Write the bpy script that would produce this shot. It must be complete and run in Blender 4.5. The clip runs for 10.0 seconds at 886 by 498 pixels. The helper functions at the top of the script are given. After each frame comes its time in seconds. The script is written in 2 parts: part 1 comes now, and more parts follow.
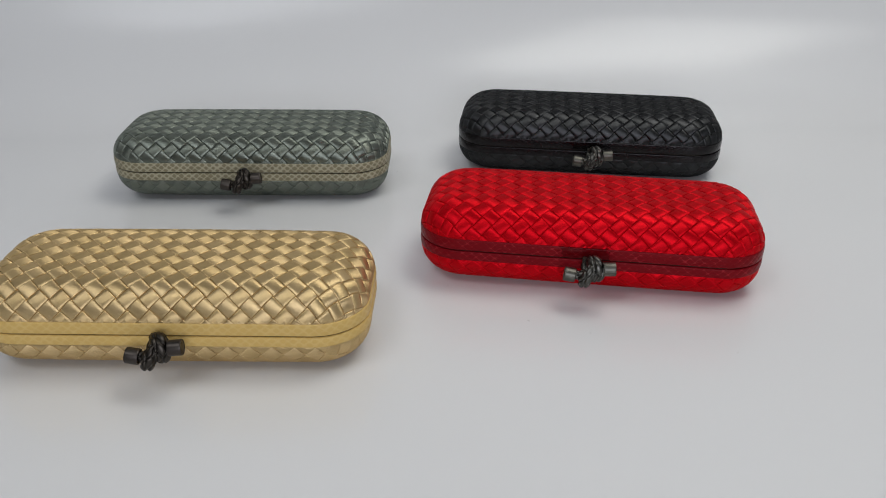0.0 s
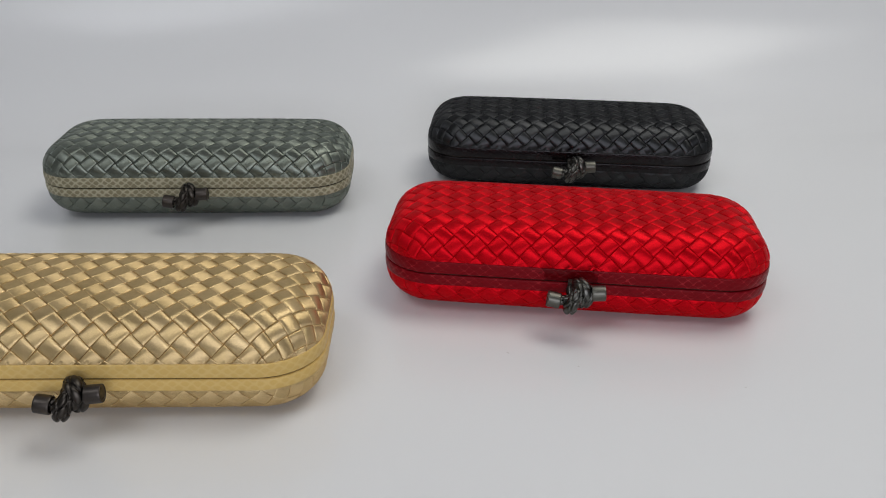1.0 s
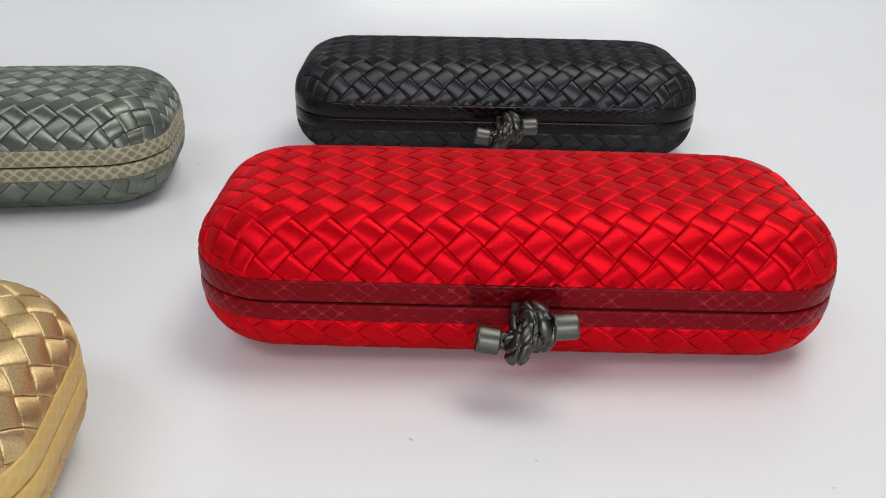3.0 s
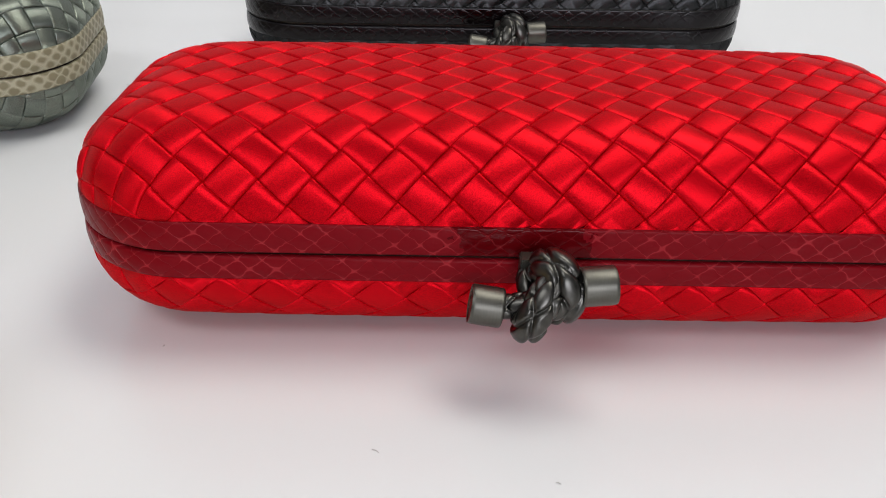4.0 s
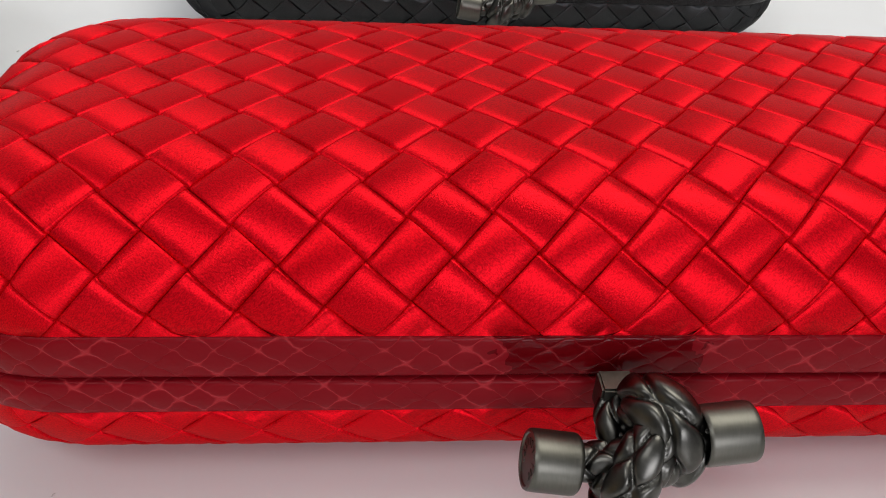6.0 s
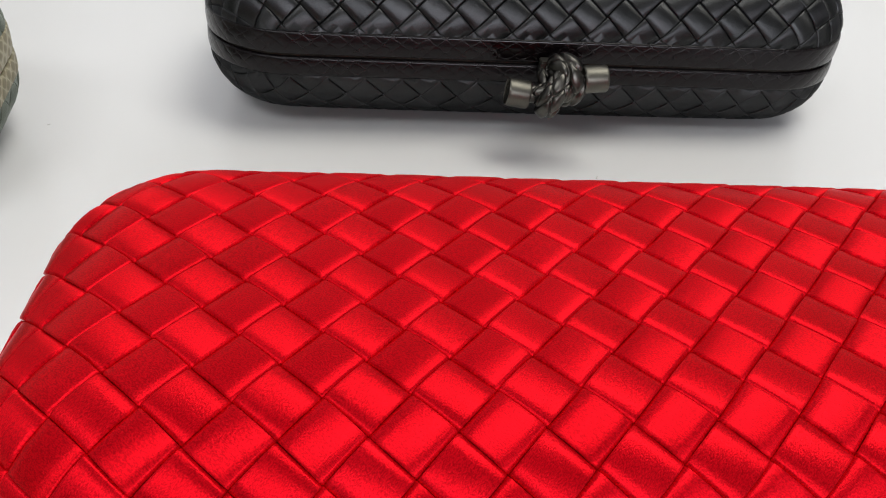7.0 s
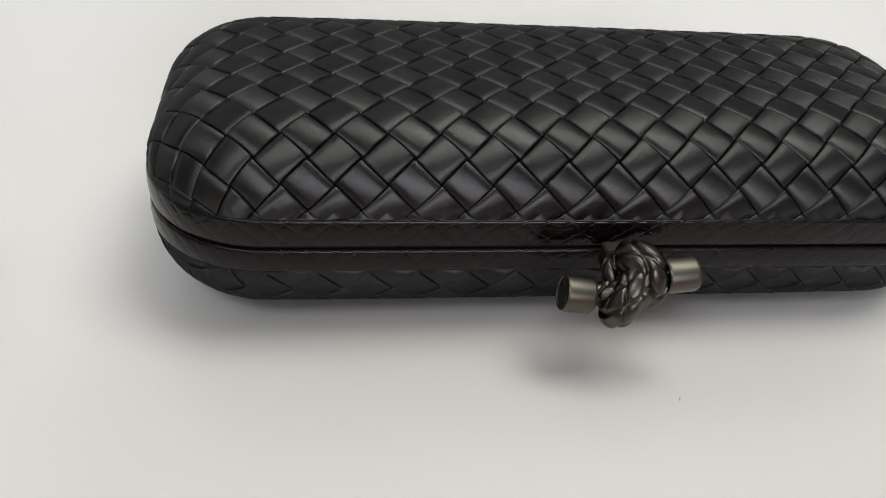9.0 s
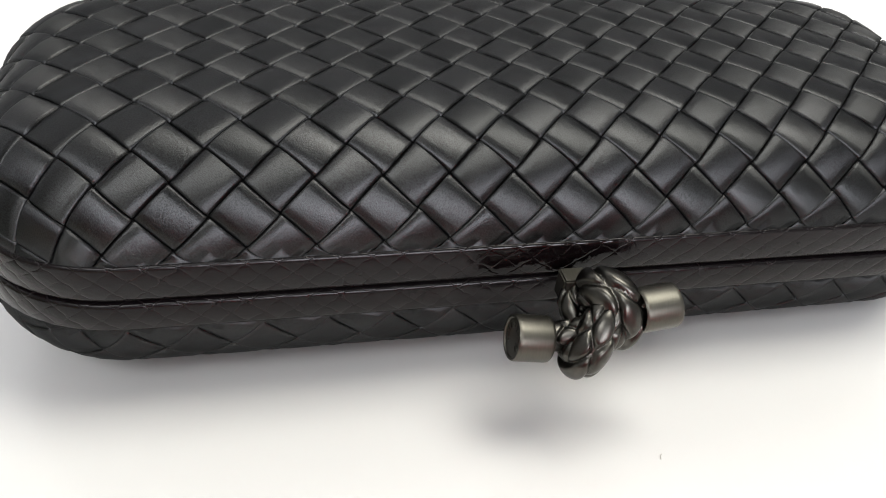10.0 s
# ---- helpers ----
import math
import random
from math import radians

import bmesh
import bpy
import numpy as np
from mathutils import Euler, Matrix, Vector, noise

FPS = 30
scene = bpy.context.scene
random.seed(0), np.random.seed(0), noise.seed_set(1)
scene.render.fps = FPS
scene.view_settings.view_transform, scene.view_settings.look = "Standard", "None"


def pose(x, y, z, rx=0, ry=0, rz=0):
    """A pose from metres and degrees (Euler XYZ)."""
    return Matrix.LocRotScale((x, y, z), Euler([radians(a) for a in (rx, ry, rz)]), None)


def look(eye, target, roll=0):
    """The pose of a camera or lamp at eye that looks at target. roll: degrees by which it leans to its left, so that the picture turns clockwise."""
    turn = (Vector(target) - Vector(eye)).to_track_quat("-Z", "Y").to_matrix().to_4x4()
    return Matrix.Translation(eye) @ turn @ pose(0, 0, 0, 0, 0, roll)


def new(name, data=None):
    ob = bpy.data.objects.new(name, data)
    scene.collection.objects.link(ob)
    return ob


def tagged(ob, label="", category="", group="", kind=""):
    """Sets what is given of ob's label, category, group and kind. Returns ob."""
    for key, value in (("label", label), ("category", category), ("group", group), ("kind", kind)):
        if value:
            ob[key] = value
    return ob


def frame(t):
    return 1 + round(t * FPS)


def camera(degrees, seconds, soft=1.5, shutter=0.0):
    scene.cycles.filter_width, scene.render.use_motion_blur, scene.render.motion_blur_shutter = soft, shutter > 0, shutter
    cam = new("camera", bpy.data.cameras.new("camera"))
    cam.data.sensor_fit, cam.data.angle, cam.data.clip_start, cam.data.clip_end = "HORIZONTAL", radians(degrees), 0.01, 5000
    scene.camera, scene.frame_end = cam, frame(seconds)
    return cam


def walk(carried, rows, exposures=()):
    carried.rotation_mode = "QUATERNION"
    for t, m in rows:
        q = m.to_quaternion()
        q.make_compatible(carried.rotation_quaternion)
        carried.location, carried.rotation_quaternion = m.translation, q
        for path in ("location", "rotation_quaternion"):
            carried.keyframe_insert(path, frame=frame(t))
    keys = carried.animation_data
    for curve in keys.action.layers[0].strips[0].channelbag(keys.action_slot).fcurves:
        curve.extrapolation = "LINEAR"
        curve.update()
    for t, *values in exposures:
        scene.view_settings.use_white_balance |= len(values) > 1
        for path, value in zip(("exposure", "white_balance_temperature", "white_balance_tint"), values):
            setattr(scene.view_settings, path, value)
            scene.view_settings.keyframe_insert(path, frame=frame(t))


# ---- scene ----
# ---- camera ----
cam = camera(56.27, 10.0, 1.0)
PATH = [
    (0.0, pose(-0.0050, -0.0148, 0.3256, 62.05, 0.49, -0.97)),
    (0.5, pose(-0.0049, 0.0124, 0.3163, 62.45, 0.35, -1.94)),
    (1.0, pose(-0.0007, 0.0503, 0.2967, 63.10, 0.12, -2.93)),
    (1.5, pose(0.0099, 0.0980, 0.2722, 63.75, -0.24, -4.51)),
    (2.0, pose(0.0208, 0.1455, 0.2513, 63.89, -0.31, -6.26)),
    (2.2, pose(0.0235, 0.1677, 0.2426, 63.73, -0.39, -6.74)),
    (3.3, pose(0.0408, 0.2841, 0.1802, 61.79, -0.62, -9.08)),
    (3.5, pose(0.0429, 0.3003, 0.1714, 60.97, -0.66, -9.21)),
    (4.0, pose(0.0539, 0.3358, 0.1470, 59.31, -0.44, -9.09)),
    (4.5, pose(0.0587, 0.3661, 0.1263, 56.62, -0.10, -8.94)),
    (5.0, pose(0.0637, 0.3928, 0.1117, 55.95, -0.01, -9.94)),
    (5.2, pose(0.0651, 0.4006, 0.1106, 55.70, -0.07, -10.59)),
    (6.3, pose(0.0459, 0.4303, 0.1439, 54.17, -2.58, -12.76)),
    (6.5, pose(0.0435, 0.4377, 0.1480, 53.71, -2.56, -12.27)),
    (7.0, pose(0.0412, 0.4576, 0.1645, 52.87, -3.15, -11.97)),
    (7.5, pose(0.0420, 0.4803, 0.1776, 53.13, -3.53, -12.68)),
    (8.0, pose(0.0408, 0.5083, 0.1884, 52.50, -3.86, -13.32)),
    (8.5, pose(0.0382, 0.5374, 0.1839, 53.49, -4.07, -14.66)),
    (9.0, pose(0.0407, 0.5670, 0.1699, 53.43, -4.35, -15.42)),
    (9.5, pose(0.0508, 0.5933, 0.1548, 53.70, -5.14, -18.15)),
    (10.0, pose(0.0631, 0.6120, 0.1529, 51.50, -4.42, -19.69)),
]
EXPOSURES = [(0.0, -0.31, 6400, 9), (2.2, -0.09, 6460, 10), (3.5, 0.25, 6400, 10), (4.5, 0.22, 6600, 10), (6.5, 0.30, 6600, 9), (8.0, 0.38, 6700, 9), (9.0, 0.29, 6800, 8), (10.0, 0.98, 6720, 8)]
walk(cam, PATH, EXPOSURES)

# ---- light ----
world = bpy.data.worlds.new("world")
scene.world = world
world.use_nodes = True
world.node_tree.nodes["Background"].inputs[0].default_value = (0.9, 0.95, 1.0, 1)
world.node_tree.nodes["Background"].inputs[1].default_value = 0.09


def panel_lamp(name, size_x, size_y, watts, colour, m):
    data = bpy.data.lights.new(name, "AREA")
    data.shape, data.size, data.size_y, data.energy, data.color = "RECTANGLE", size_x, size_y, watts, colour
    data.spread = math.radians(130)
    ob = new(name, data)
    ob.matrix_world = m
    return ob


panel_lamp("ceiling_panel_lamp", 1.15, 0.95, 9.8, (1.0, 0.985, 0.93), look((0.66, 0.70, 1.75), (0.2, 0.45, 0)))
panel_lamp("ceiling_panel_lamp", 1.0, 0.9, 5.8, (0.94, 0.96, 1.0), look((-0.70, -0.20, 1.75), (-0.1, 0.5, 0)))
# soft front fill, added behind the camera to brighten the bags' front faces
panel_lamp("front_fill_lamp", 1.3, 0.9, 14.5, (0.88, 0.90, 1.0), look((0.2, -1.98, 0.92), (0.1, 0.6, 0.1)))

# ---- materials ----


def nodes_of(name):
    m = bpy.data.materials.new(name)
    m.use_nodes = True
    nt = m.node_tree
    return m, nt, nt.nodes["Principled BSDF"]


def node(nt, kind, **inputs):
    n = nt.nodes.new(kind)
    for k, val in inputs.items():
        key = k.replace("_", " ")
        n.inputs[key].default_value = val
    return n


def math_node(nt, op, a, b=None):
    n = nt.nodes.new("ShaderNodeMath")
    n.operation = op
    for i, val in enumerate((a, b)):
        if val is None:
            continue
        if isinstance(val, (int, float)):
            n.inputs[i].default_value = val
        else:
            nt.links.new(val, n.inputs[i])
    return n.outputs[0]


def ramp(nt, source, stops):
    n = nt.nodes.new("ShaderNodeValToRGB")
    e = n.color_ramp.elements
    e[0].position, e[0].color = stops[0][0], (*stops[0][1], 1)
    e[1].position, e[1].color = stops[-1][0], (*stops[-1][1], 1)
    for p, c in stops[1:-1]:
        x = e.new(p)
        x.color = (*c, 1)
    nt.links.new(source, n.inputs[0])
    return n.outputs[0]


def satin(name, base, deep, metallic, rough, gloss, tint, drawn=0.95):
    """Silk satin: threads run along each strip, so the gloss is drawn out across them."""
    m, nt, p = nodes_of(name)
    uv = node(nt, "ShaderNodeUVMap")
    uv.uv_map = "uv"
    tangent = node(nt, "ShaderNodeTangent")
    tangent.direction_type, tangent.uv_map = "UV_MAP", "uv"
    info = node(nt, "ShaderNodeObjectInfo")
    noise_a = node(nt, "ShaderNodeTexNoise", Scale=140.0, Detail=3.0)
    co = node(nt, "ShaderNodeTexCoord")
    nt.links.new(co.outputs["Object"], noise_a.inputs["Vector"])
    mixv = math_node(nt, "ADD", math_node(nt, "MULTIPLY", noise_a.outputs[0], 0.7), math_node(nt, "MULTIPLY", info.outputs["Random"], 0.3))
    colour = ramp(nt, mixv, [(0.25, deep), (0.75, base)])
    p.inputs["Metallic"].default_value = metallic
    p.inputs["Anisotropic"].default_value = drawn
    p.inputs["Anisotropic Rotation"].default_value = 0.25
    p.inputs["Specular IOR Level"].default_value = gloss
    p.inputs["Specular Tint"].default_value = (*tint, 1)
    nt.links.new(tangent.outputs[0], p.inputs["Tangent"])
    # threads: fine lines along the strip, and soft creases
    sep = node(nt, "ShaderNodeSeparateXYZ")
    nt.links.new(uv.outputs[0], sep.inputs[0])
    comb = node(nt, "ShaderNodeCombineXYZ")
    nt.links.new(math_node(nt, "MULTIPLY", sep.outputs[0], 2600.0), comb.inputs[0])
    nt.links.new(math_node(nt, "MULTIPLY", sep.outputs[1], 4600.0), comb.inputs[1])
    nt.links.new(math_node(nt, "MULTIPLY", info.outputs["Random"], 40.0), comb.inputs[2])
    thread = node(nt, "ShaderNodeTexNoise", Scale=1.0, Detail=2.0)
    nt.links.new(comb.outputs[0], thread.inputs["Vector"])
    weft = node(nt, "ShaderNodeTexNoise", Scale=3200.0, Detail=2.0)
    nt.links.new(uv.outputs[0], weft.inputs["Vector"])
    grain = math_node(nt, "ADD", thread.outputs[0], math_node(nt, "MULTIPLY", weft.outputs[0], 0.35))
    gap = node(nt, "ShaderNodeMix")
    gap.data_type, gap.blend_type = "RGBA", "MULTIPLY"
    gap.inputs["B"].default_value = (0.62, 0.58, 0.58, 1)
    gap_f = ramp(nt, grain, [(0.50, (1, 1, 1)), (0.78, (0, 0, 0))])
    nt.links.new(gap_f, gap.inputs["Factor"])
    nt.links.new(colour, gap.inputs["A"])
    nt.links.new(gap.outputs["Result"], p.inputs["Base Color"])
    crease = node(nt, "ShaderNodeTexNoise", Scale=180.0, Detail=2.0)
    nt.links.new(co.outputs["Object"], crease.inputs["Vector"])
    rr = math_node(nt, "ADD", math_node(nt, "MULTIPLY", noise_a.outputs[0], 0.16), rough - 0.08)
    nt.links.new(rr, p.inputs["Roughness"])
    b1 = node(nt, "ShaderNodeBump", Strength=0.42, Distance=0.0001)
    nt.links.new(grain, b1.inputs["Height"])
    b2 = node(nt, "ShaderNodeBump", Strength=0.2, Distance=0.0004)
    nt.links.new(crease.outputs[0], b2.inputs["Height"])
    nt.links.new(b1.outputs[0], b2.inputs["Normal"])
    nt.links.new(b2.outputs[0], p.inputs["Normal"])
    return m


def snakeskin(name, inner, edge, rough, scale, relief, edge_from=0.0, edge_to=0.35, spec=0.13, polish=True, pits=0.0):
    """Rim leather: staggered scales with thin lifted edges, and a polished, darkened patch round the clasp."""
    m, nt, p = nodes_of(name)
    uv = node(nt, "ShaderNodeUVMap")
    uv.uv_map = "uv"
    wob = node(nt, "ShaderNodeTexNoise", Scale=260.0, Detail=2.0)
    nt.links.new(uv.outputs[0], wob.inputs["Vector"])
    sep = node(nt, "ShaderNodeSeparateXYZ")
    nt.links.new(uv.outputs[0], sep.inputs[0])
    wob_s = node(nt, "ShaderNodeSeparateColor")
    nt.links.new(wob.outputs["Color"], wob_s.inputs[0])
    x = math_node(nt, "ADD", math_node(nt, "DIVIDE", sep.outputs[0], scale), math_node(nt, "MULTIPLY", wob_s.outputs[0], 0.34))
    y = math_node(nt, "ADD", math_node(nt, "DIVIDE", sep.outputs[1], scale * 0.82), math_node(nt, "MULTIPLY", wob_s.outputs[1], 0.34))
    a = math_node(nt, "ABSOLUTE", math_node(nt, "SINE", math_node(nt, "MULTIPLY", math_node(nt, "ADD", x, y), math.pi)))
    b = math_node(nt, "ABSOLUTE", math_node(nt, "SINE", math_node(nt, "MULTIPLY", math_node(nt, "SUBTRACT", x, y), math.pi)))
    low = math_node(nt, "MULTIPLY", math_node(nt, "POWER", a, 0.6), math_node(nt, "POWER", b, 0.6))
    mot = node(nt, "ShaderNodeTexNoise", Scale=90.0, Detail=4.0)
    nt.links.new(uv.outputs[0], mot.inputs["Vector"])
    tone = math_node(nt, "ADD", low, math_node(nt, "MULTIPLY", math_node(nt, "SUBTRACT", mot.outputs[0], 0.5), 1.1))
    tint = ramp(nt, tone, [(edge_from, edge), (edge_to, inner)])
    # polished patch beside the clasp, with an uneven border
    co = node(nt, "ShaderNodeTexCoord")
    sx = node(nt, "ShaderNodeSeparateXYZ")
    nt.links.new(co.outputs["Object"], sx.inputs[0])
    off = math_node(nt, "ABSOLUTE", math_node(nt, "ADD", sx.outputs[0], 0.003))
    off = math_node(nt, "ADD", off, math_node(nt, "MULTIPLY", math_node(nt, "SUBTRACT", wob.outputs[0], 0.5), 0.02))
    patch = math_node(nt, "LESS_THAN", off, 0.0175 if polish else -1.0)
    front = math_node(nt, "LESS_THAN", sx.outputs[1], 0.004)
    top = math_node(nt, "GREATER_THAN", sx.outputs[2], 0.0325)
    patch = math_node(nt, "MULTIPLY", patch, math_node(nt, "MULTIPLY", front, top))
    # the patch's clear gloss, without haze, put into the colour as a darker tone
    shade = node(nt, "ShaderNodeMix")
    shade.data_type, shade.blend_type = "RGBA", "MULTIPLY"
    nt.links.new(patch, shade.inputs["Factor"])
    nt.links.new(tint, shade.inputs["A"])
    shade.inputs["B"].default_value = (0.55, 0.45, 0.45, 1)
    # small dark pits where four scales meet
    far = math_node(nt, "ADD", math_node(nt, "MULTIPLY", a, a), math_node(nt, "MULTIPLY", b, b))
    pit = math_node(nt, "MULTIPLY", math_node(nt, "LESS_THAN", far, 0.075), pits)
    hole = node(nt, "ShaderNodeMix")
    hole.data_type, hole.blend_type = "RGBA", "MULTIPLY"
    hole.inputs["B"].default_value = (0.08, 0.08, 0.08, 1)
    nt.links.new(pit, hole.inputs["Factor"])
    nt.links.new(shade.outputs["Result"], hole.inputs["A"])
    nt.links.new(hole.outputs["Result"], p.inputs["Base Color"])
    p.inputs["Specular IOR Level"].default_value = spec
    r0 = math_node(nt, "ADD", math_node(nt, "MULTIPLY", mot.outputs[0], 0.2), rough - 0.1)
    nt.links.new(math_node(nt, "SUBTRACT", r0, math_node(nt, "MULTIPLY", patch, rough * 0.75)), p.inputs["Roughness"])
    bump = node(nt, "ShaderNodeBump", Strength=relief, Distance=0.0004)
    nt.links.new(math_node(nt, "SUBTRACT", math_node(nt, "POWER", low, 0.5), math_node(nt, "MULTIPLY", pit, 1.6)), bump.inputs["Height"])
    fine = node(nt, "ShaderNodeBump", Strength=0.3, Distance=0.0002)
    grain = node(nt, "ShaderNodeTexNoise", Scale=900.0, Detail=3.0)
    nt.links.new(uv.outputs[0], grain.inputs["Vector"])
    nt.links.new(grain.outputs[0], fine.inputs["Height"])
    nt.links.new(bump.outputs[0], fine.inputs["Normal"])
    nt.links.new(fine.outputs[0], p.inputs["Normal"])
    return m


def metal(name, base, rough, brushed=0.0):
    m, nt, p = nodes_of(name)
    co = node(nt, "ShaderNodeTexCoord")
    n1 = node(nt, "ShaderNodeTexNoise", Scale=500.0, Detail=4.0)
    mp = node(nt, "ShaderNodeMapping")
    mp.inputs["Scale"].default_value = (1.0 + 5 * brushed, 1.0, 1.0)
    nt.links.new(co.outputs["Object"], mp.inputs[0])
    nt.links.new(mp.outputs[0], n1.inputs["Vector"])
    dark = tuple(c * (0.85 if brushed else 0.6) for c in base)
    nt.links.new(ramp(nt, n1.outputs[0], [(0.3, dark), (0.7, base)]), p.inputs["Base Color"])
    p.inputs["Metallic"].default_value = 1.0
    nt.links.new(math_node(nt, "ADD", math_node(nt, "MULTIPLY", n1.outputs[0], 0.16), rough - 0.08), p.inputs["Roughness"])
    b = node(nt, "ShaderNodeBump", Strength=0.15, Distance=0.0001)
    nt.links.new(n1.outputs[0], b.inputs["Height"])
    nt.links.new(b.outputs[0], p.inputs["Normal"])
    return m


def paper(name, base, rough, spec):
    m, nt, p = nodes_of(name)
    co = node(nt, "ShaderNodeTexCoord")
    big = node(nt, "ShaderNodeTexNoise", Scale=3.0, Detail=3.0)
    fine = node(nt, "ShaderNodeTexNoise", Scale=900.0, Detail=3.0)
    for n in (big, fine):
        nt.links.new(co.outputs["Object"], n.inputs["Vector"])
    low = tuple(c * 0.97 for c in base)
    nt.links.new(ramp(nt, big.outputs[0], [(0.0, low), (1.0, base)]), p.inputs["Base Color"])
    p.inputs["Roughness"].default_value = rough
    p.inputs["Specular IOR Level"].default_value = spec
    b = node(nt, "ShaderNodeBump", Strength=0.06, Distance=0.0002)
    nt.links.new(fine.outputs[0], b.inputs["Height"])
    nt.links.new(b.outputs[0], p.inputs["Normal"])
    return m


SHEET = paper("white_sheet", (0.75, 0.75, 0.75), 0.22, 0.5)
# kept pale so that the unseen room bounces fill light
WALL = paper("wall_paint", (0.70, 0.70, 0.69), 0.8, 0.3)
LINT = paper("lint", (0.55, 0.53, 0.51), 0.9, 0.2)
GUN = metal("gunmetal", (0.100, 0.096, 0.086), 0.31)
GUN_CAP = metal("brushed_gunmetal", (0.122, 0.117, 0.100), 0.41, 1.0)
DARK = metal("dark_bronze", (0.055, 0.048, 0.041), 0.34)
DARK_CAP = metal("brushed_dark_bronze", (0.07, 0.06, 0.053), 0.40, 1.0)
SATINS = {
    "red": satin("red_satin", (0.80, 0.004, 0.014), (0.66, 0.002, 0.009), 0.62, 0.43, 0.4, (0.95, 0.16, 0.18)),
    "black": satin("black_satin", (0.066, 0.068, 0.070), (0.042, 0.044, 0.045), 0.95, 0.41, 0.3, (0.45, 0.45, 0.45), 0.88),
    "grey": satin("grey_satin", (0.27, 0.30, 0.25), (0.185, 0.212, 0.18), 0.88, 0.40, 0.6, (0.8, 0.84, 0.82)),
    "gold": satin("gold_satin", (0.87, 0.66, 0.35), (0.72, 0.53, 0.25), 0.84, 0.44, 0.7, (1.0, 0.85, 0.6)),
}
SKINS = {
    "red": snakeskin("red_snakeskin", (0.18, 0.003, 0.007), (0.32, 0.020, 0.026), 0.33, 0.0070, 0.6, 0.03, 0.24, 0.07),
    "black": snakeskin("black_snakeskin", (0.006, 0.0045, 0.005), (0.012, 0.009, 0.0095), 0.24, 0.0066, 0.36, 0.03, 0.22, 0.24, pits=1.0),
    "grey": snakeskin("beige_snakeskin", (0.22, 0.195, 0.12), (0.40, 0.37, 0.26), 0.45, 0.0068, 0.5, 0.25, 0.75, 0.15, False),
    "gold": snakeskin("yellow_snakeskin", (0.66, 0.44, 0.14), (0.70, 0.49, 0.18), 0.40, 0.0068, 0.3, 0.2, 0.7, 0.15, False),
}

# ---- the sheet and the unseen room ----


def mesh_object(name, verts, faces, material, parent=None, label="", smooth=True, uvs=None):
    me = bpy.data.meshes.new(name)
    me.from_pydata(verts, [], faces)
    me.materials.append(material)
    if smooth:
        me.polygons.foreach_set("use_smooth", [True] * len(me.polygons))
    if uvs is not None:
        layer = me.uv_layers.new(name="uv")
        index = np.empty(len(me.loops), dtype=np.int32)
        me.loops.foreach_get("vertex_index", index)
        layer.data.foreach_set("uv", np.asarray(uvs, dtype=np.float32)[index].ravel())
    me.update()
    ob = new(name, me)
    if parent is not None:
        ob.parent = parent
    if label:
        ob["label"] = label
    return ob


def build_sheet():
    """White photo sheet: flat on the table, then a wide sweep up the back."""
    bend, rad = 0.88, 0.22
    line = [(-1.4 + 0.1 * i, 0.0) for i in range(24)]
    line = [p for p in line if p[0] < bend - 0.02]
    for i in range(25):
        a = math.radians(90) * i / 24
        line.append((bend + rad * math.sin(a), rad - rad * math.cos(a)))
    line += [(bend + rad, rad + 0.2 * i) for i in range(1, 7)]
    xs = [-2.2 + 0.2 * i for i in range(23)]
    verts, faces = [], []
    for y, z in line:
        for x in xs:
            verts.append((x, y, z))
    n = len(xs)
    for j in range(len(line) - 1):
        for i in range(n - 1):
            faces.append((j * n + i, j * n + i + 1, (j + 1) * n + i + 1, (j + 1) * n + i))
    ob = mesh_object("backdrop", verts, faces, SHEET)
    tagged(ob, "seamless glossy white photo sheet curving up behind the clutches", "backdrop", kind="structure")
    mod = ob.modifiers.new("thickness", "SOLIDIFY")
    mod.thickness, mod.offset = 0.002, -1.0


def box(name, lo, hi, material, label, category):
    bm = bmesh.new()
    bmesh.ops.create_cube(bm, size=1.0)
    for vtx in bm.verts:
        vtx.co = [l + (c + 0.5) * (h - l) for c, l, h in zip(vtx.co, lo, hi)]
    me = bpy.data.meshes.new(name)
    bm.to_mesh(me)
    bm.free()
    me.materials.append(material)
    return tagged(new(name, me), label, category, kind="structure")


build_sheet()
# plain room shell, added out of view to return soft fill
box("floor", (-2.6, -2.2, -0.06), (2.6, 2.2, -0.0025), WALL, "plain grey floor under the white sheet", "floor")
box("ceiling", (-2.6, -2.2, 1.85), (2.6, 2.2, 1.95), WALL, "unseen plain white ceiling", "ceiling")
box("wall_north", (-2.6, 2.0, -0.0025), (2.6, 2.1, 1.85), WALL, "unseen plain white wall", "wall")


def wall_with_opening(x0, x1, z0, z1):
    """The unseen wall behind the camera, with an opening added for the fill lamp."""
    bm = bmesh.new()
    for lo, hi in (((-2.6, -2.1, -0.0025), (x0, -2.0, 1.85)), ((x1, -2.1, -0.0025), (2.6, -2.0, 1.85)),
                   ((x0, -2.1, -0.0025), (x1, -2.0, z0)), ((x0, -2.1, z1), (x1, -2.0, 1.85))):
        made = bmesh.ops.create_cube(bm, size=1.0)["verts"]
        for vtx in made:
            vtx.co = [l + (c + 0.5) * (h - l) for c, l, h in zip(vtx.co, lo, hi)]
    me = bpy.data.meshes.new("wall_south")
    bm.to_mesh(me)
    bm.free()
    me.materials.append(WALL)
    tagged(new("wall_south", me), "unseen white wall with an opening for the fill lamp", "wall", kind="structure")


wall_with_opening(-0.5, 0.9, 0.45, 1.45)
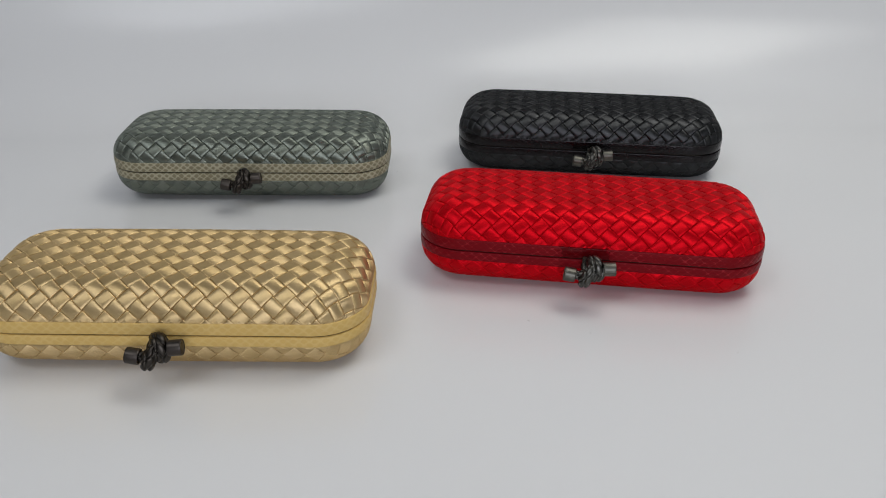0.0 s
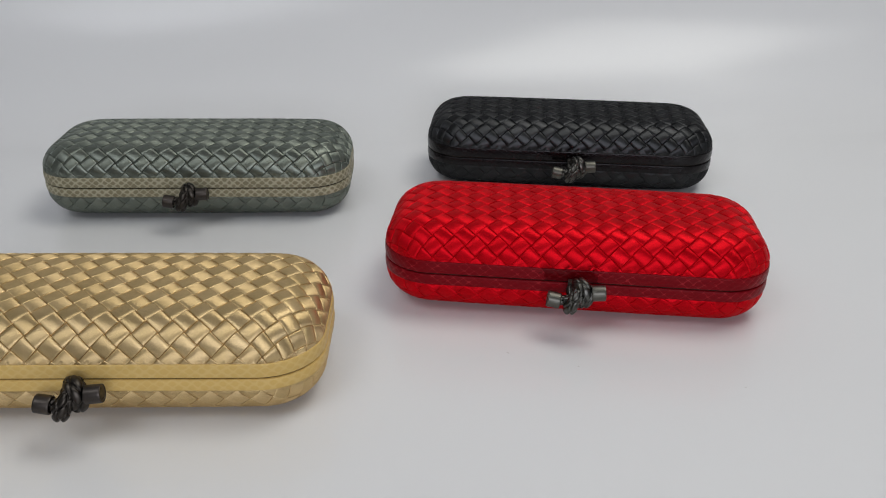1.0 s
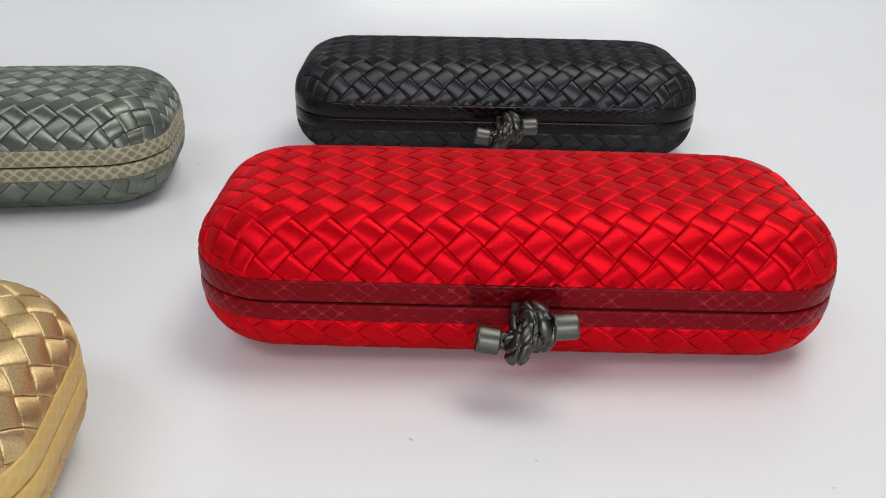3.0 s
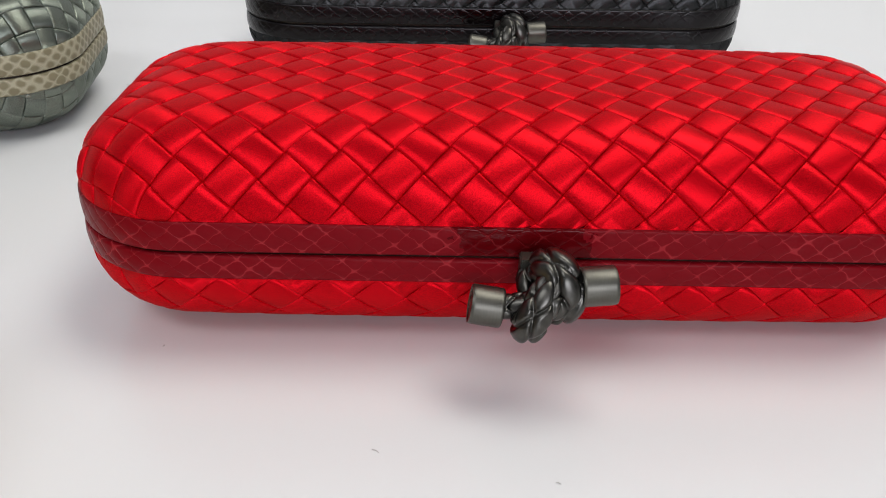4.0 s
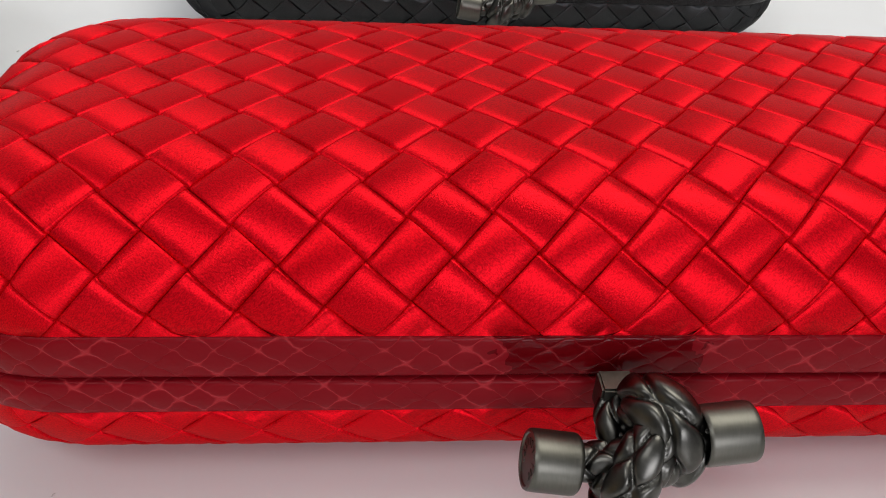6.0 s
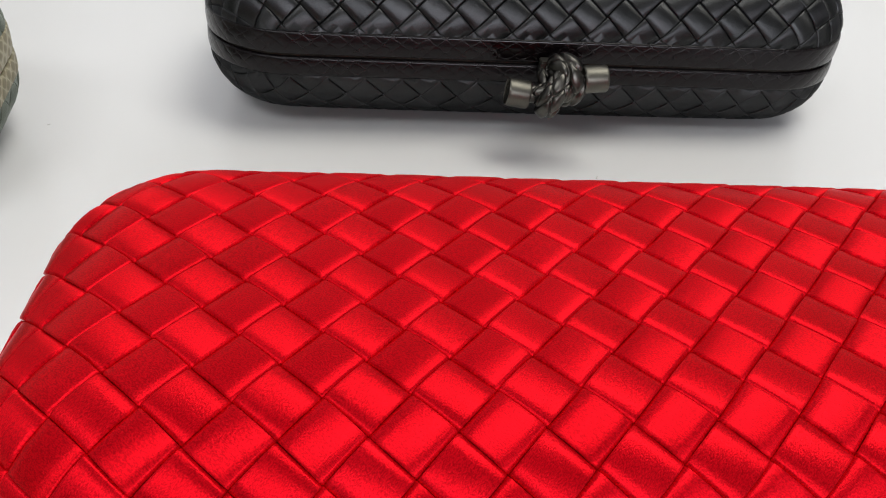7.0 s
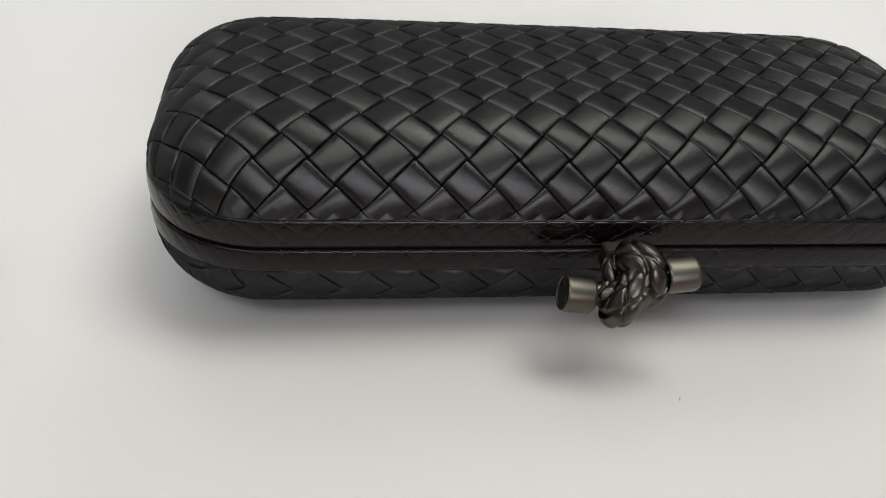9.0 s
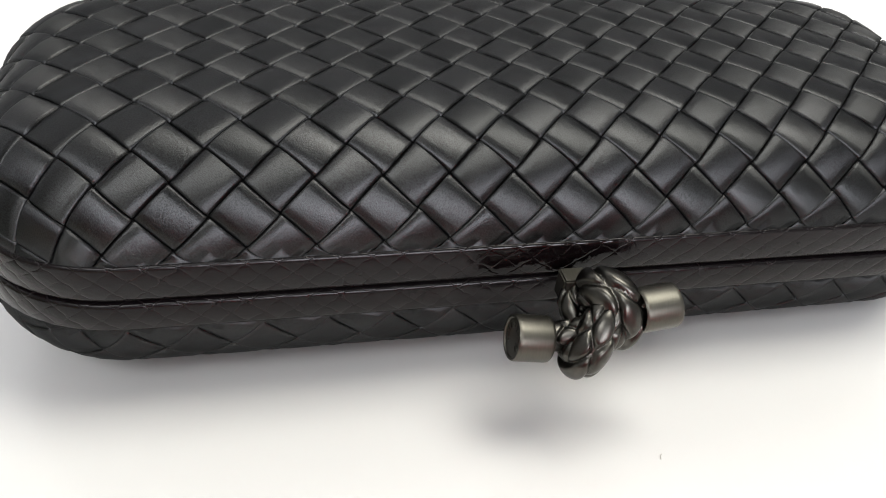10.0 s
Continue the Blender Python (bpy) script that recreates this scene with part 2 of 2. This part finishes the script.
box("wall_west", (-2.6, -2.0, -0.0025), (-2.5, 2.0, 1.85), WALL, "unseen plain white wall", "wall")
box("wall_east", (2.5, -2.0, -0.0025), (2.6, 2.0, 1.85), WALL, "unseen plain white wall", "wall")

# ---- clutches ----
LENGTH, DEPTH, CORNER = 0.260, 0.1062, 0.0345
SEAM, RIM = 0.0326, 0.0087          # height of the seam, height of each rim band
INSET = 0.0006                      # the cloth starts this far inside the rim
SPLIT = SEAM - 0.0008               # the seam lies a little below the middle of the rim
DOMES = ((0.0232, 5.0, 1.66), (SEAM - RIM - 0.0003, 4.6, 1.9))   # rise and fullness of the upper and the lower shell
STRIP = 0.01380 / math.sqrt(2)      # width of a woven strip
PUFF = 0.00050
HX, HY = LENGTH / 2 - CORNER, DEPTH / 2 - CORNER
R = CORNER - INSET
HALF = DEPTH / 2 - INSET

# the weave of each lid: width and half height of a square, the place of one crossing, and its slant
WEAVES = {
    "red": (0.01431, 0.00721, -0.0934, -0.0614, 0.0558),
    "black": (0.01425, 0.00722, -0.0910, -0.0546, -0.0050),
    "grey": (0.01452, 0.0072, -0.0666, -0.0597, 0.0023),
    "gold": (0.01418, 0.0072, -0.0341, -0.0562, 0.0240),
}
UNDERSIDES = {"red": (0.0014, 0.0134), "black": (-0.0026, 0.0078), "grey": (0.0012, 0.0065), "gold": (0.0049, 0.0065)}   # one crossing of the weave below the rim


# dome sections: from the middle line out to the rim, with the length along the cloth


def section(rise, flat, full):
    th = np.linspace(math.pi / 2, 0, 1500)
    out = HALF * np.cos(th) ** (2 / flat)
    up = rise * np.sin(th) ** (2 / full)
    along = np.concatenate([[0], np.cumsum(np.hypot(np.diff(out), np.diff(up)))])
    start = float(np.interp(HALF - R, out, along))
    return out, up, along, start, float(along[-1]) - start


SECTIONS = [section(*d) for d in DOMES]


def dome_point(X, Y, flip):
    """Cloth coordinates to a place on the dome (height over the rim) and its normal."""
    outs, ups, along, start, reach = SECTIONS[flip]
    kx, ky = max(-HX, min(HX, X)), max(-HY, min(HY, Y))
    qx, qy = X - kx, Y - ky
    dp = math.hypot(qx, qy)
    if dp > 1e-9:
        ux, uy = qx / dp, qy / dp
        s = min(dp, reach) + start
        d = float(np.interp(s, along, outs)) - (HALF - R)
        x, y = kx + ux * d, ky + uy * d
    else:
        x, y = X, Y
        if HALF - abs(y) < (R + HX - abs(x)):
            ux, uy, out = 0.0, (1 if y > 0 else -1), abs(y)
        else:
            ux, uy, out = (1 if x > 0 else -1), 0.0, HALF - (R + HX - abs(x))
        s = float(np.interp(out, outs, along))
    e = 0.0004
    s0, s1 = max(s - e, 0), min(s + e, along[-1])
    do = float(np.interp(s1, along, outs) - np.interp(s0, along, outs))
    dz = float(np.interp(s1, along, ups) - np.interp(s0, along, ups))
    z = float(np.interp(s, along, ups))
    k = math.hypot(do, dz) or 1
    z *= 1 - 0.054 * (abs(x) / (LENGTH / 2)) ** 3
    return Vector((x, y, z)), Vector((-dz / k * ux, -dz / k * uy, do / k)), dp


S_STEPS = (-0.53, -0.5, -0.482, -0.42, -0.24, 0.0, 0.24, 0.42, 0.482, 0.5, 0.53)
S_RISE = (-1.7, -1.1, -0.12, 0.52, 0.92, 1.0, 0.92, 0.52, -0.12, -1.1, -1.7)
T_STEPS = (-0.498, -0.487, -0.44, 0.0, 0.44, 0.487, 0.498)
T_DROP = (1.6, 0.26, 0.04, 0.0, 0.04, 0.26, 1.6)


def cloth_place(a, b, weave):
    """Strip coordinates (a up to one side, b up to the other) to a place on the flat cloth."""
    wide, high, x0, y0, slant = weave
    dx, dy = (a - b) * wide / 2, (a + b) * high
    return x0 + math.cos(slant) * dx - math.sin(slant) * dy, y0 + math.sin(slant) * dx + math.cos(slant) * dy


def patch(i, j, weave, flip, rng):
    """One visible square of a woven strip: verts, faces, uvs; None where it lies past the rim."""
    along_a = (i + j) % 2 == 1
    verts, uvs, inside = [], [], 0
    reach = SECTIONS[flip][4]
    puff = PUFF * rng.uniform(0.85, 1.15)
    puff *= 0.6 if flip else 1.0
    skew = rng.uniform(-0.02, 0.02)
    for s, rise in zip(S_STEPS, S_RISE):
        for t, drop in zip(T_STEPS, T_DROP):
            ts = t + skew * s
            a, b = (s, ts) if along_a else (ts, s)
            X, Y = cloth_place(i + 0.5 + a, j + 0.5 + b, weave)
            p, n, dp = dome_point(X, Y, flip)
            inside += dp < reach - 0.0004
            h = puff * (rise - drop)
            h *= min(1.0, max(0.0, (reach - dp) / (0.0025 if flip else 0.004) + (0.0 if flip else 0.2)))
            p = p + n * h
            z = SEAM + RIM + p.z
            verts.append((p.x, p.y + DEPTH / 2, z if not flip else 2 * SEAM - z))
            uvs.append((s * STRIP, t * STRIP))
    if inside < 3:
        return None
    w = len(T_STEPS)
    faces = []
    for r in range(len(S_STEPS) - 1):
        for c in range(w - 1):
            q = (r * w + c, r * w + c + 1, (r + 1) * w + c + 1, (r + 1) * w + c)
            faces.append(q if along_a == flip else q[::-1])
    return verts, faces, uvs


def shell_under(flip):
    """The cloth-covered shell below the strips."""
    verts, faces = [], []
    reach = SECTIONS[flip][4]
    edge = []
    for cx, cy, a0 in ((HX, -HY, -90), (HX, HY, 0), (-HX, HY, 90), (-HX, -HY, 180)):
        for k in range(13):
            a = math.radians(a0 + 90 * k / 12)
            edge.append((cx + reach * math.cos(a), cy + reach * math.sin(a)))
    rings, around = 16, len(edge)
    for k in range(rings + 1):
        f = max(k / rings, 0.01)
        for ex, ey in edge:
            p, n, dp = dome_point(ex * f, ey * f, flip)
            p = p - n * 0.0015
            z = SEAM + RIM + p.z
            verts.append((p.x, p.y + DEPTH / 2, z if not flip else 2 * SEAM - z))
    faces.append(tuple(range(around)) if not flip else tuple(range(around))[::-1])
    for k in range(rings):
        for q in range(around):
            a, b = k * around + q, k * around + (q + 1) % around
            f = (a, a + around, b + around, b)
            faces.append(f if not flip else f[::-1])
    return verts, faces


def outline(n_corner=14):
    """The rim's rounded rectangle: place, outward direction and run along it, from the middle of the front."""
    pts = []
    for k in range(11):
        pts.append((HX * k / 10, 0.0, 0.0, -1.0))
    for cx, cy, a0 in ((HX, CORNER, -90), (HX, DEPTH - CORNER, 0), (-HX, DEPTH - CORNER, 90), (-HX, CORNER, 180)):
        for k in range(1 if a0 == -90 else 0, n_corner + 1):
            a = math.radians(a0 + 90 * k / n_corner)
            pts.append((cx + CORNER * math.cos(a), cy + CORNER * math.sin(a), math.cos(a), math.sin(a)))
    for k in range(1, 11):
        pts.append((-HX + HX * k / 10, 0.0, 0.0, -1.0))
    return pts


def sweep(profile):
    """A band: the profile (outward, height) carried round the rim."""
    ring = outline()
    verts, faces, uvs, run = [], [], [], 0.0
    for k, (x, y, nx, ny) in enumerate(ring):
        if k:
            run += math.hypot(x - ring[k - 1][0], y - ring[k - 1][1])
        v_run = 0.0
        for m, (o, z) in enumerate(profile):
            if m:
                v_run += math.hypot(o - profile[m - 1][0], z - profile[m - 1][1])
            verts.append((x + nx * o, y + ny * o, z))
            uvs.append((run, v_run + profile[0][1] * 1.7))
    w = len(profile)
    for k in range(len(ring) - 1):
        for m in range(w - 1):
            faces.append((k * w + m, (k + 1) * w + m, (k + 1) * w + m + 1, k * w + m + 1))
    return verts, faces, uvs


def rim_profile(low, high):
    return [(-0.004, low), (-0.0008, low), (-0.0002, low + 0.0003), (0.0, low + 0.001), (0.00018, (low + high) / 2),
            (0.0, high - 0.001), (-0.0002, high - 0.0003), (-0.0007, high), (-0.004, high)]


def tube(path, radius, name, material, parent, braid=0.0, turns=0.0, pitch=0.009, around=60, steps=130, label="", taper=0.75, strands=3):
    """A cord along a smooth path; with braid, leaf-shaped strands stand out from it."""
    P = [Vector(p) for p in path]
    pts = []
    n = len(P)
    for k in range(steps + 1):
        f = k / steps * (n - 1)
        i = min(int(f), n - 2)
        t = f - i
        p0, p1, p2, p3 = P[max(i - 1, 0)], P[i], P[i + 1], P[min(i + 2, n - 1)]
        pts.append(0.5 * ((2 * p1) + (p2 - p0) * t + (2 * p0 - 5 * p1 + 4 * p2 - p3) * t * t + (3 * p1 - p0 - 3 * p2 + p3) * t ** 3))
    verts, faces = [], []
    side = Vector((0.3, 0.2, 1.0))
    run = 0.0
    for k, p in enumerate(pts):
        d = (pts[min(k + 1, steps)] - pts[max(k - 1, 0)]).normalized()
        side = (side - d * side.dot(d)).normalized()
        other = d.cross(side)
        if k:
            run += (p - pts[k - 1]).length
        f = k / steps
        end = min(1.0, math.sqrt(max(0.0, 1 - (1 - min(f, 1 - f) / 0.10) ** 2)) if min(f, 1 - f) < 0.10 else 1.0)
        rad = radius * (taper + (1 - taper) * math.sin(math.pi * f)) * max(end, 0.02)
        for q in range(around):
            a = 2 * math.pi * q / around
            h = 0.0
            if braid:
                u = strands * a / (2 * math.pi) + run / pitch + turns
                w = strands * a / (2 * math.pi) - run / pitch + 0.5
                h = 1 - (1 - abs(math.cos(math.pi * u) * math.cos(math.pi * w))) ** 5
                h = 1.25 * braid * (h - 0.7)
            r = rad * (1 + h)
            verts.append(p + side * (math.cos(a) * r) + other * (math.sin(a) * r))
    for k in range(steps):
        for q in range(around):
            a, b = k * around + q, k * around + (q + 1) % around
            faces.append((a, b, b + around, a + around))
    faces.append(tuple(range(around))[::-1])
    faces.append(tuple(steps * around + q for q in range(around)))
    return mesh_object(name, verts, faces, material, parent, label)


def cap(name, start, end, radius, material, parent):
    """A turned metal ferrule with a softened edge and a recessed end."""
    a, b = Vector(start), Vector(end)
    d = (b - a).normalized()
    length = (b - a).length
    side = d.orthogonal().normalized()
    other = d.cross(side)
    prof = [(0.0045, radius * 0.45), (0.0040, radius * 0.78), (0.0004, radius * 0.83), (0.0, radius * 0.88), (0.0, radius * 0.94), (0.0003, radius * 0.985), (0.0008, radius),
            (length - 0.0010, radius), (length - 0.0004, radius * 0.99), (length, radius * 0.95), (length, radius * 0.86),
            (length - 0.0003, radius * 0.82), (length - 0.0003, 0.0)]
    verts, faces, n = [], [], 48
    for s, r in prof:
        for q in range(n):
            t = 2 * math.pi * q / n
            verts.append(a + d * s + side * (math.cos(t) * r) + other * (math.sin(t) * r))
    for k in range(len(prof) - 1):
        for q in range(n):
            i, j = k * n + q, k * n + (q + 1) % n
            faces.append((i, j, j + n, i + n))
    faces.append(tuple(range(n))[::-1])
    ob = mesh_object(name, verts, faces, material, parent)
    bm = bmesh.new()
    bm.from_mesh(ob.data)
    bmesh.ops.remove_doubles(bm, verts=bm.verts, dist=1e-6)
    bmesh.ops.recalc_face_normals(bm, faces=bm.faces)
    for e in bm.edges:
        if len(e.link_faces) == 2 and e.calc_face_angle(0) > 0.6:
            e.smooth = False
    bm.to_mesh(ob.data)
    bm.free()
    # worn stamp round the end: a ring of small bars
    V, F = [], []
    for k in range(11):
        t = 2 * math.pi * k / 14 + 0.4
        out = side * math.cos(t) + other * math.sin(t)
        run = d.cross(out)
        mid = b - d * 0.0003 + out * (radius * 0.56)
        base = len(V)
        for lift in (-0.0001, 0.00016):
            for p, q in ((-1, -1), (1, -1), (1, 1), (-1, 1)):
                V.append(mid + d * lift + out * (p * 0.00062) + run * (q * (0.00022 if k % 3 else 0.0004)))
        F += [(base + 4, base + 5, base + 6, base + 7)]
        F += [(base + e, base + (e + 1) % 4, base + 4 + (e + 1) % 4, base + 4 + e) for e in range(4)]
    mesh_object("stamped_mark", V, F, material, parent, smooth=False)
    return ob


CLASP_SHIFT = {"red": 0.0, "black": 0.0024, "grey": -0.0012, "gold": -0.0011}   # how far the clasp sits from the middle


def mm(*p):
    return ((p[0] - 0.6) / 1000, (p[1] - 1.4) / 1000, SEAM + (p[2] + 0.3) / 1000)


def clasp(parent, cord, ferrule, shift):
    """The knotted clasp: a bracket on the rim, a braided metal knot and two ferrules."""
    bm = bmesh.new()
    bmesh.ops.create_cube(bm, size=1.0)
    for vtx in bm.verts:
        vtx.co = ((-1.2 + vtx.co.x * 6.0) / 1000, (-4.6 + vtx.co.y * 5.0) / 1000, SEAM + (0.0 + vtx.co.z * 6.6) / 1000)
    bmesh.ops.bevel(bm, geom=bm.edges[:], offset=0.0004, segments=2, affect="EDGES")
    me = bpy.data.meshes.new("clasp_bracket")
    bm.to_mesh(me)
    bm.free()
    me.materials.append(ferrule)
    br = new("clasp_bracket", me)
    br.parent = parent
    br["label"] = "small square metal catch on the seam"
    knot = bpy.data.objects.new("knot", None)
    scene.collection.objects.link(knot)
    knot.parent = parent
    tube([mm(2.8, -6.0, 1.0), mm(3.6, -9.0, 3.0), mm(5.7, -11.8, 2.6), mm(7.4, -13.4, -1.0), mm(6.8, -13.4, -4.8), mm(4.8, -10.6, -6.8)],
         0.0052, "cord_loop", cord, knot, 0.26, 0.25, 0.0092, taper=0.9, strands=4, around=80)
    tube([mm(3.6, -13.0, 1.0), mm(2.2, -15.6, -0.6), mm(0.6, -17.4, -3.6), mm(-1.2, -18.4, -6.8), mm(-2.2, -17.2, -9.4), mm(-1.4, -12.8, -8.0)],
         0.0043, "cord_loop", cord, knot, 0.26, 0.5, 0.0092, taper=0.9, strands=4, around=80)
    tube([mm(0.5, -3.2, 0.0), mm(-1.0, -5.2, -0.8), mm(-1.8, -7.8, -2.6), mm(-1.0, -10.4, -4.4), mm(1.5, -12.0, -4.8)],
         0.0029, "cord_loop", cord, knot, 0.24, 0.0, 0.0095)
    tube([mm(-12.0, -12.6, -6.2), mm(-7.0, -12.8, -6.4), mm(-3.0, -13.2, -5.4), mm(1.0, -13, -4.0)], 0.0031, "cord", cord, knot, 0.25, 0.3, 0.0075, taper=0.95)
    tube([mm(16.0, -12.8, 0.4), mm(10.5, -13.0, 0.0), mm(7.5, -12.8, -0.6), mm(4.0, -12, -1.0)], 0.0032, "cord", cord, knot, 0.25, 0.1, 0.0075, taper=0.95)
    cap("end_cap", mm(-8.3, -12.8, -7.0), mm(-16.6, -12.6, -5.7), 0.0052, ferrule, knot)
    cap("end_cap", mm(11.0, -13.4, 0.2), mm(19.8, -12.8, 0.7), 0.0051, ferrule, knot)
    for ob in (br, knot):
        ob.location.x = shift


def build_clutch(colour, x, y, turn, nod, lean, label, cord, ferrule, seed):
    rng = random.Random(seed)
    root = bpy.data.objects.new("clutch_bag", None)
    scene.collection.objects.link(root)
    root.matrix_world = pose(x, y, -math.radians(nod) * DEPTH / 2, nod, lean, turn)
    tagged(root, label, "clutch bag", "clutch bags on the white sheet")
    cloth, skin = SATINS[colour], SKINS[colour]
    vs, fs = shell_under(False)
    lid = mesh_object("upper_shell", vs, fs, cloth, root, uvs=[(p[0], p[1]) for p in vs])
    vs, fs = shell_under(True)
    base = mesh_object("lower_shell", vs, fs, cloth, root, uvs=[(p[0], p[1]) for p in vs])
    for name, lo, hi in (("upper_rim", SPLIT + 0.0005, SEAM + RIM), ("lower_rim", SEAM - RIM, SPLIT - 0.0005)):
        vs, fs, uvs = sweep(rim_profile(lo, hi))
        mesh_object(name, vs, fs, skin, root, "polished snakeskin-covered rim", uvs=uvs)
    vs, fs, uvs = sweep([(-0.0016, SPLIT - 0.003), (-0.0016, SPLIT + 0.003)])
    mesh_object("rim_core", vs, fs, DARK, root, uvs=uvs)
    clasp(root, cord, ferrule, CLASP_SHIFT[colour])
    # strips: crossings fall at this place of the cloth
    for flip, parent in ((False, lid), (True, base)):
        reach = SECTIONS[flip][4]
        weave = (0.0143, 0.0072, UNDERSIDES[colour][0], -(HY + reach - UNDERSIDES[colour][1]), 0.0) if flip else WEAVES[colour]
        pieces = []
        for i in range(-40, 40):
            for j in range(-40, 40):
                cx, cy = cloth_place(i + 0.5, j + 0.5, weave)
                gx, gy = max(abs(cx) - HX, 0), max(abs(cy) - HY, 0)
                if math.hypot(gx, gy) > reach + 2 * STRIP:
                    continue
                got = patch(i, j, weave, flip, rng)
                if got:
                    pieces.append((cy, got))
        pieces.sort(key=lambda g: g[0])
        alone = 90 if flip else 300
        for cy, (vs, fs, uvs) in pieces[:alone]:
            mesh_object("woven_strip", vs, fs, cloth, parent, uvs=uvs)
        V, F, U = [], [], []
        for cy, (vs, fs, uvs) in pieces[alone:]:
            k = len(V)
            V.extend(vs), U.extend(uvs)
            F.extend(tuple(a + k for a in f) for f in fs)
        tagged(mesh_object("underside_weave" if flip else "back_weave", V, F, cloth, parent, uvs=U), kind="stuff")
    return root


build_clutch("red", 0.1080, 0.5183, -9.01, 0.07, 0.76, "red woven satin clutch, dark red snakeskin rim, gunmetal knot clasp", GUN, GUN_CAP, 1)
build_clutch("black", 0.1460, 0.7369, -8.04, -0.03, 0.72, "black woven satin clutch, glossy black snakeskin rim, gunmetal knot clasp", GUN, GUN_CAP, 2)
build_clutch("grey", -0.1783, 0.6947, -1.63, 0.53, 0.51, "silver-grey woven satin clutch, beige snakeskin rim, dark knot clasp", DARK, DARK_CAP, 3)
build_clutch("gold", -0.1790, 0.4266, -2.13, -0.01, 0.42, "pale gold woven satin clutch, yellow snakeskin rim, dark knot clasp", DARK, DARK_CAP, 4)

# ---- lint on the sheet ----


def lint(x, y, length, turn):
    ob = tube([(-length / 2, 0, 0.0002), (0, length * 0.15, 0.0003), (length / 2, 0, 0.0002)], 0.00013, "lint_speck", LINT, None, steps=8, around=8)
    ob.matrix_world = pose(x, y, 0, 0, 0, turn)
    tagged(ob, "tiny dark speck of lint on the white sheet", "lint", "lint specks")


for spec in ((0.1988, 0.4423, 0.0016, 20), (0.0057, 0.5374, 0.0010, 60), (-0.0409, 0.7678, 0.0014, 40), (0.1039, 0.4691, 0.0014, -30),
             (0.0622, 0.4861, 0.0022, -40), (0.1625, 0.7041, 0.0018, 55)):
    lint(*spec)
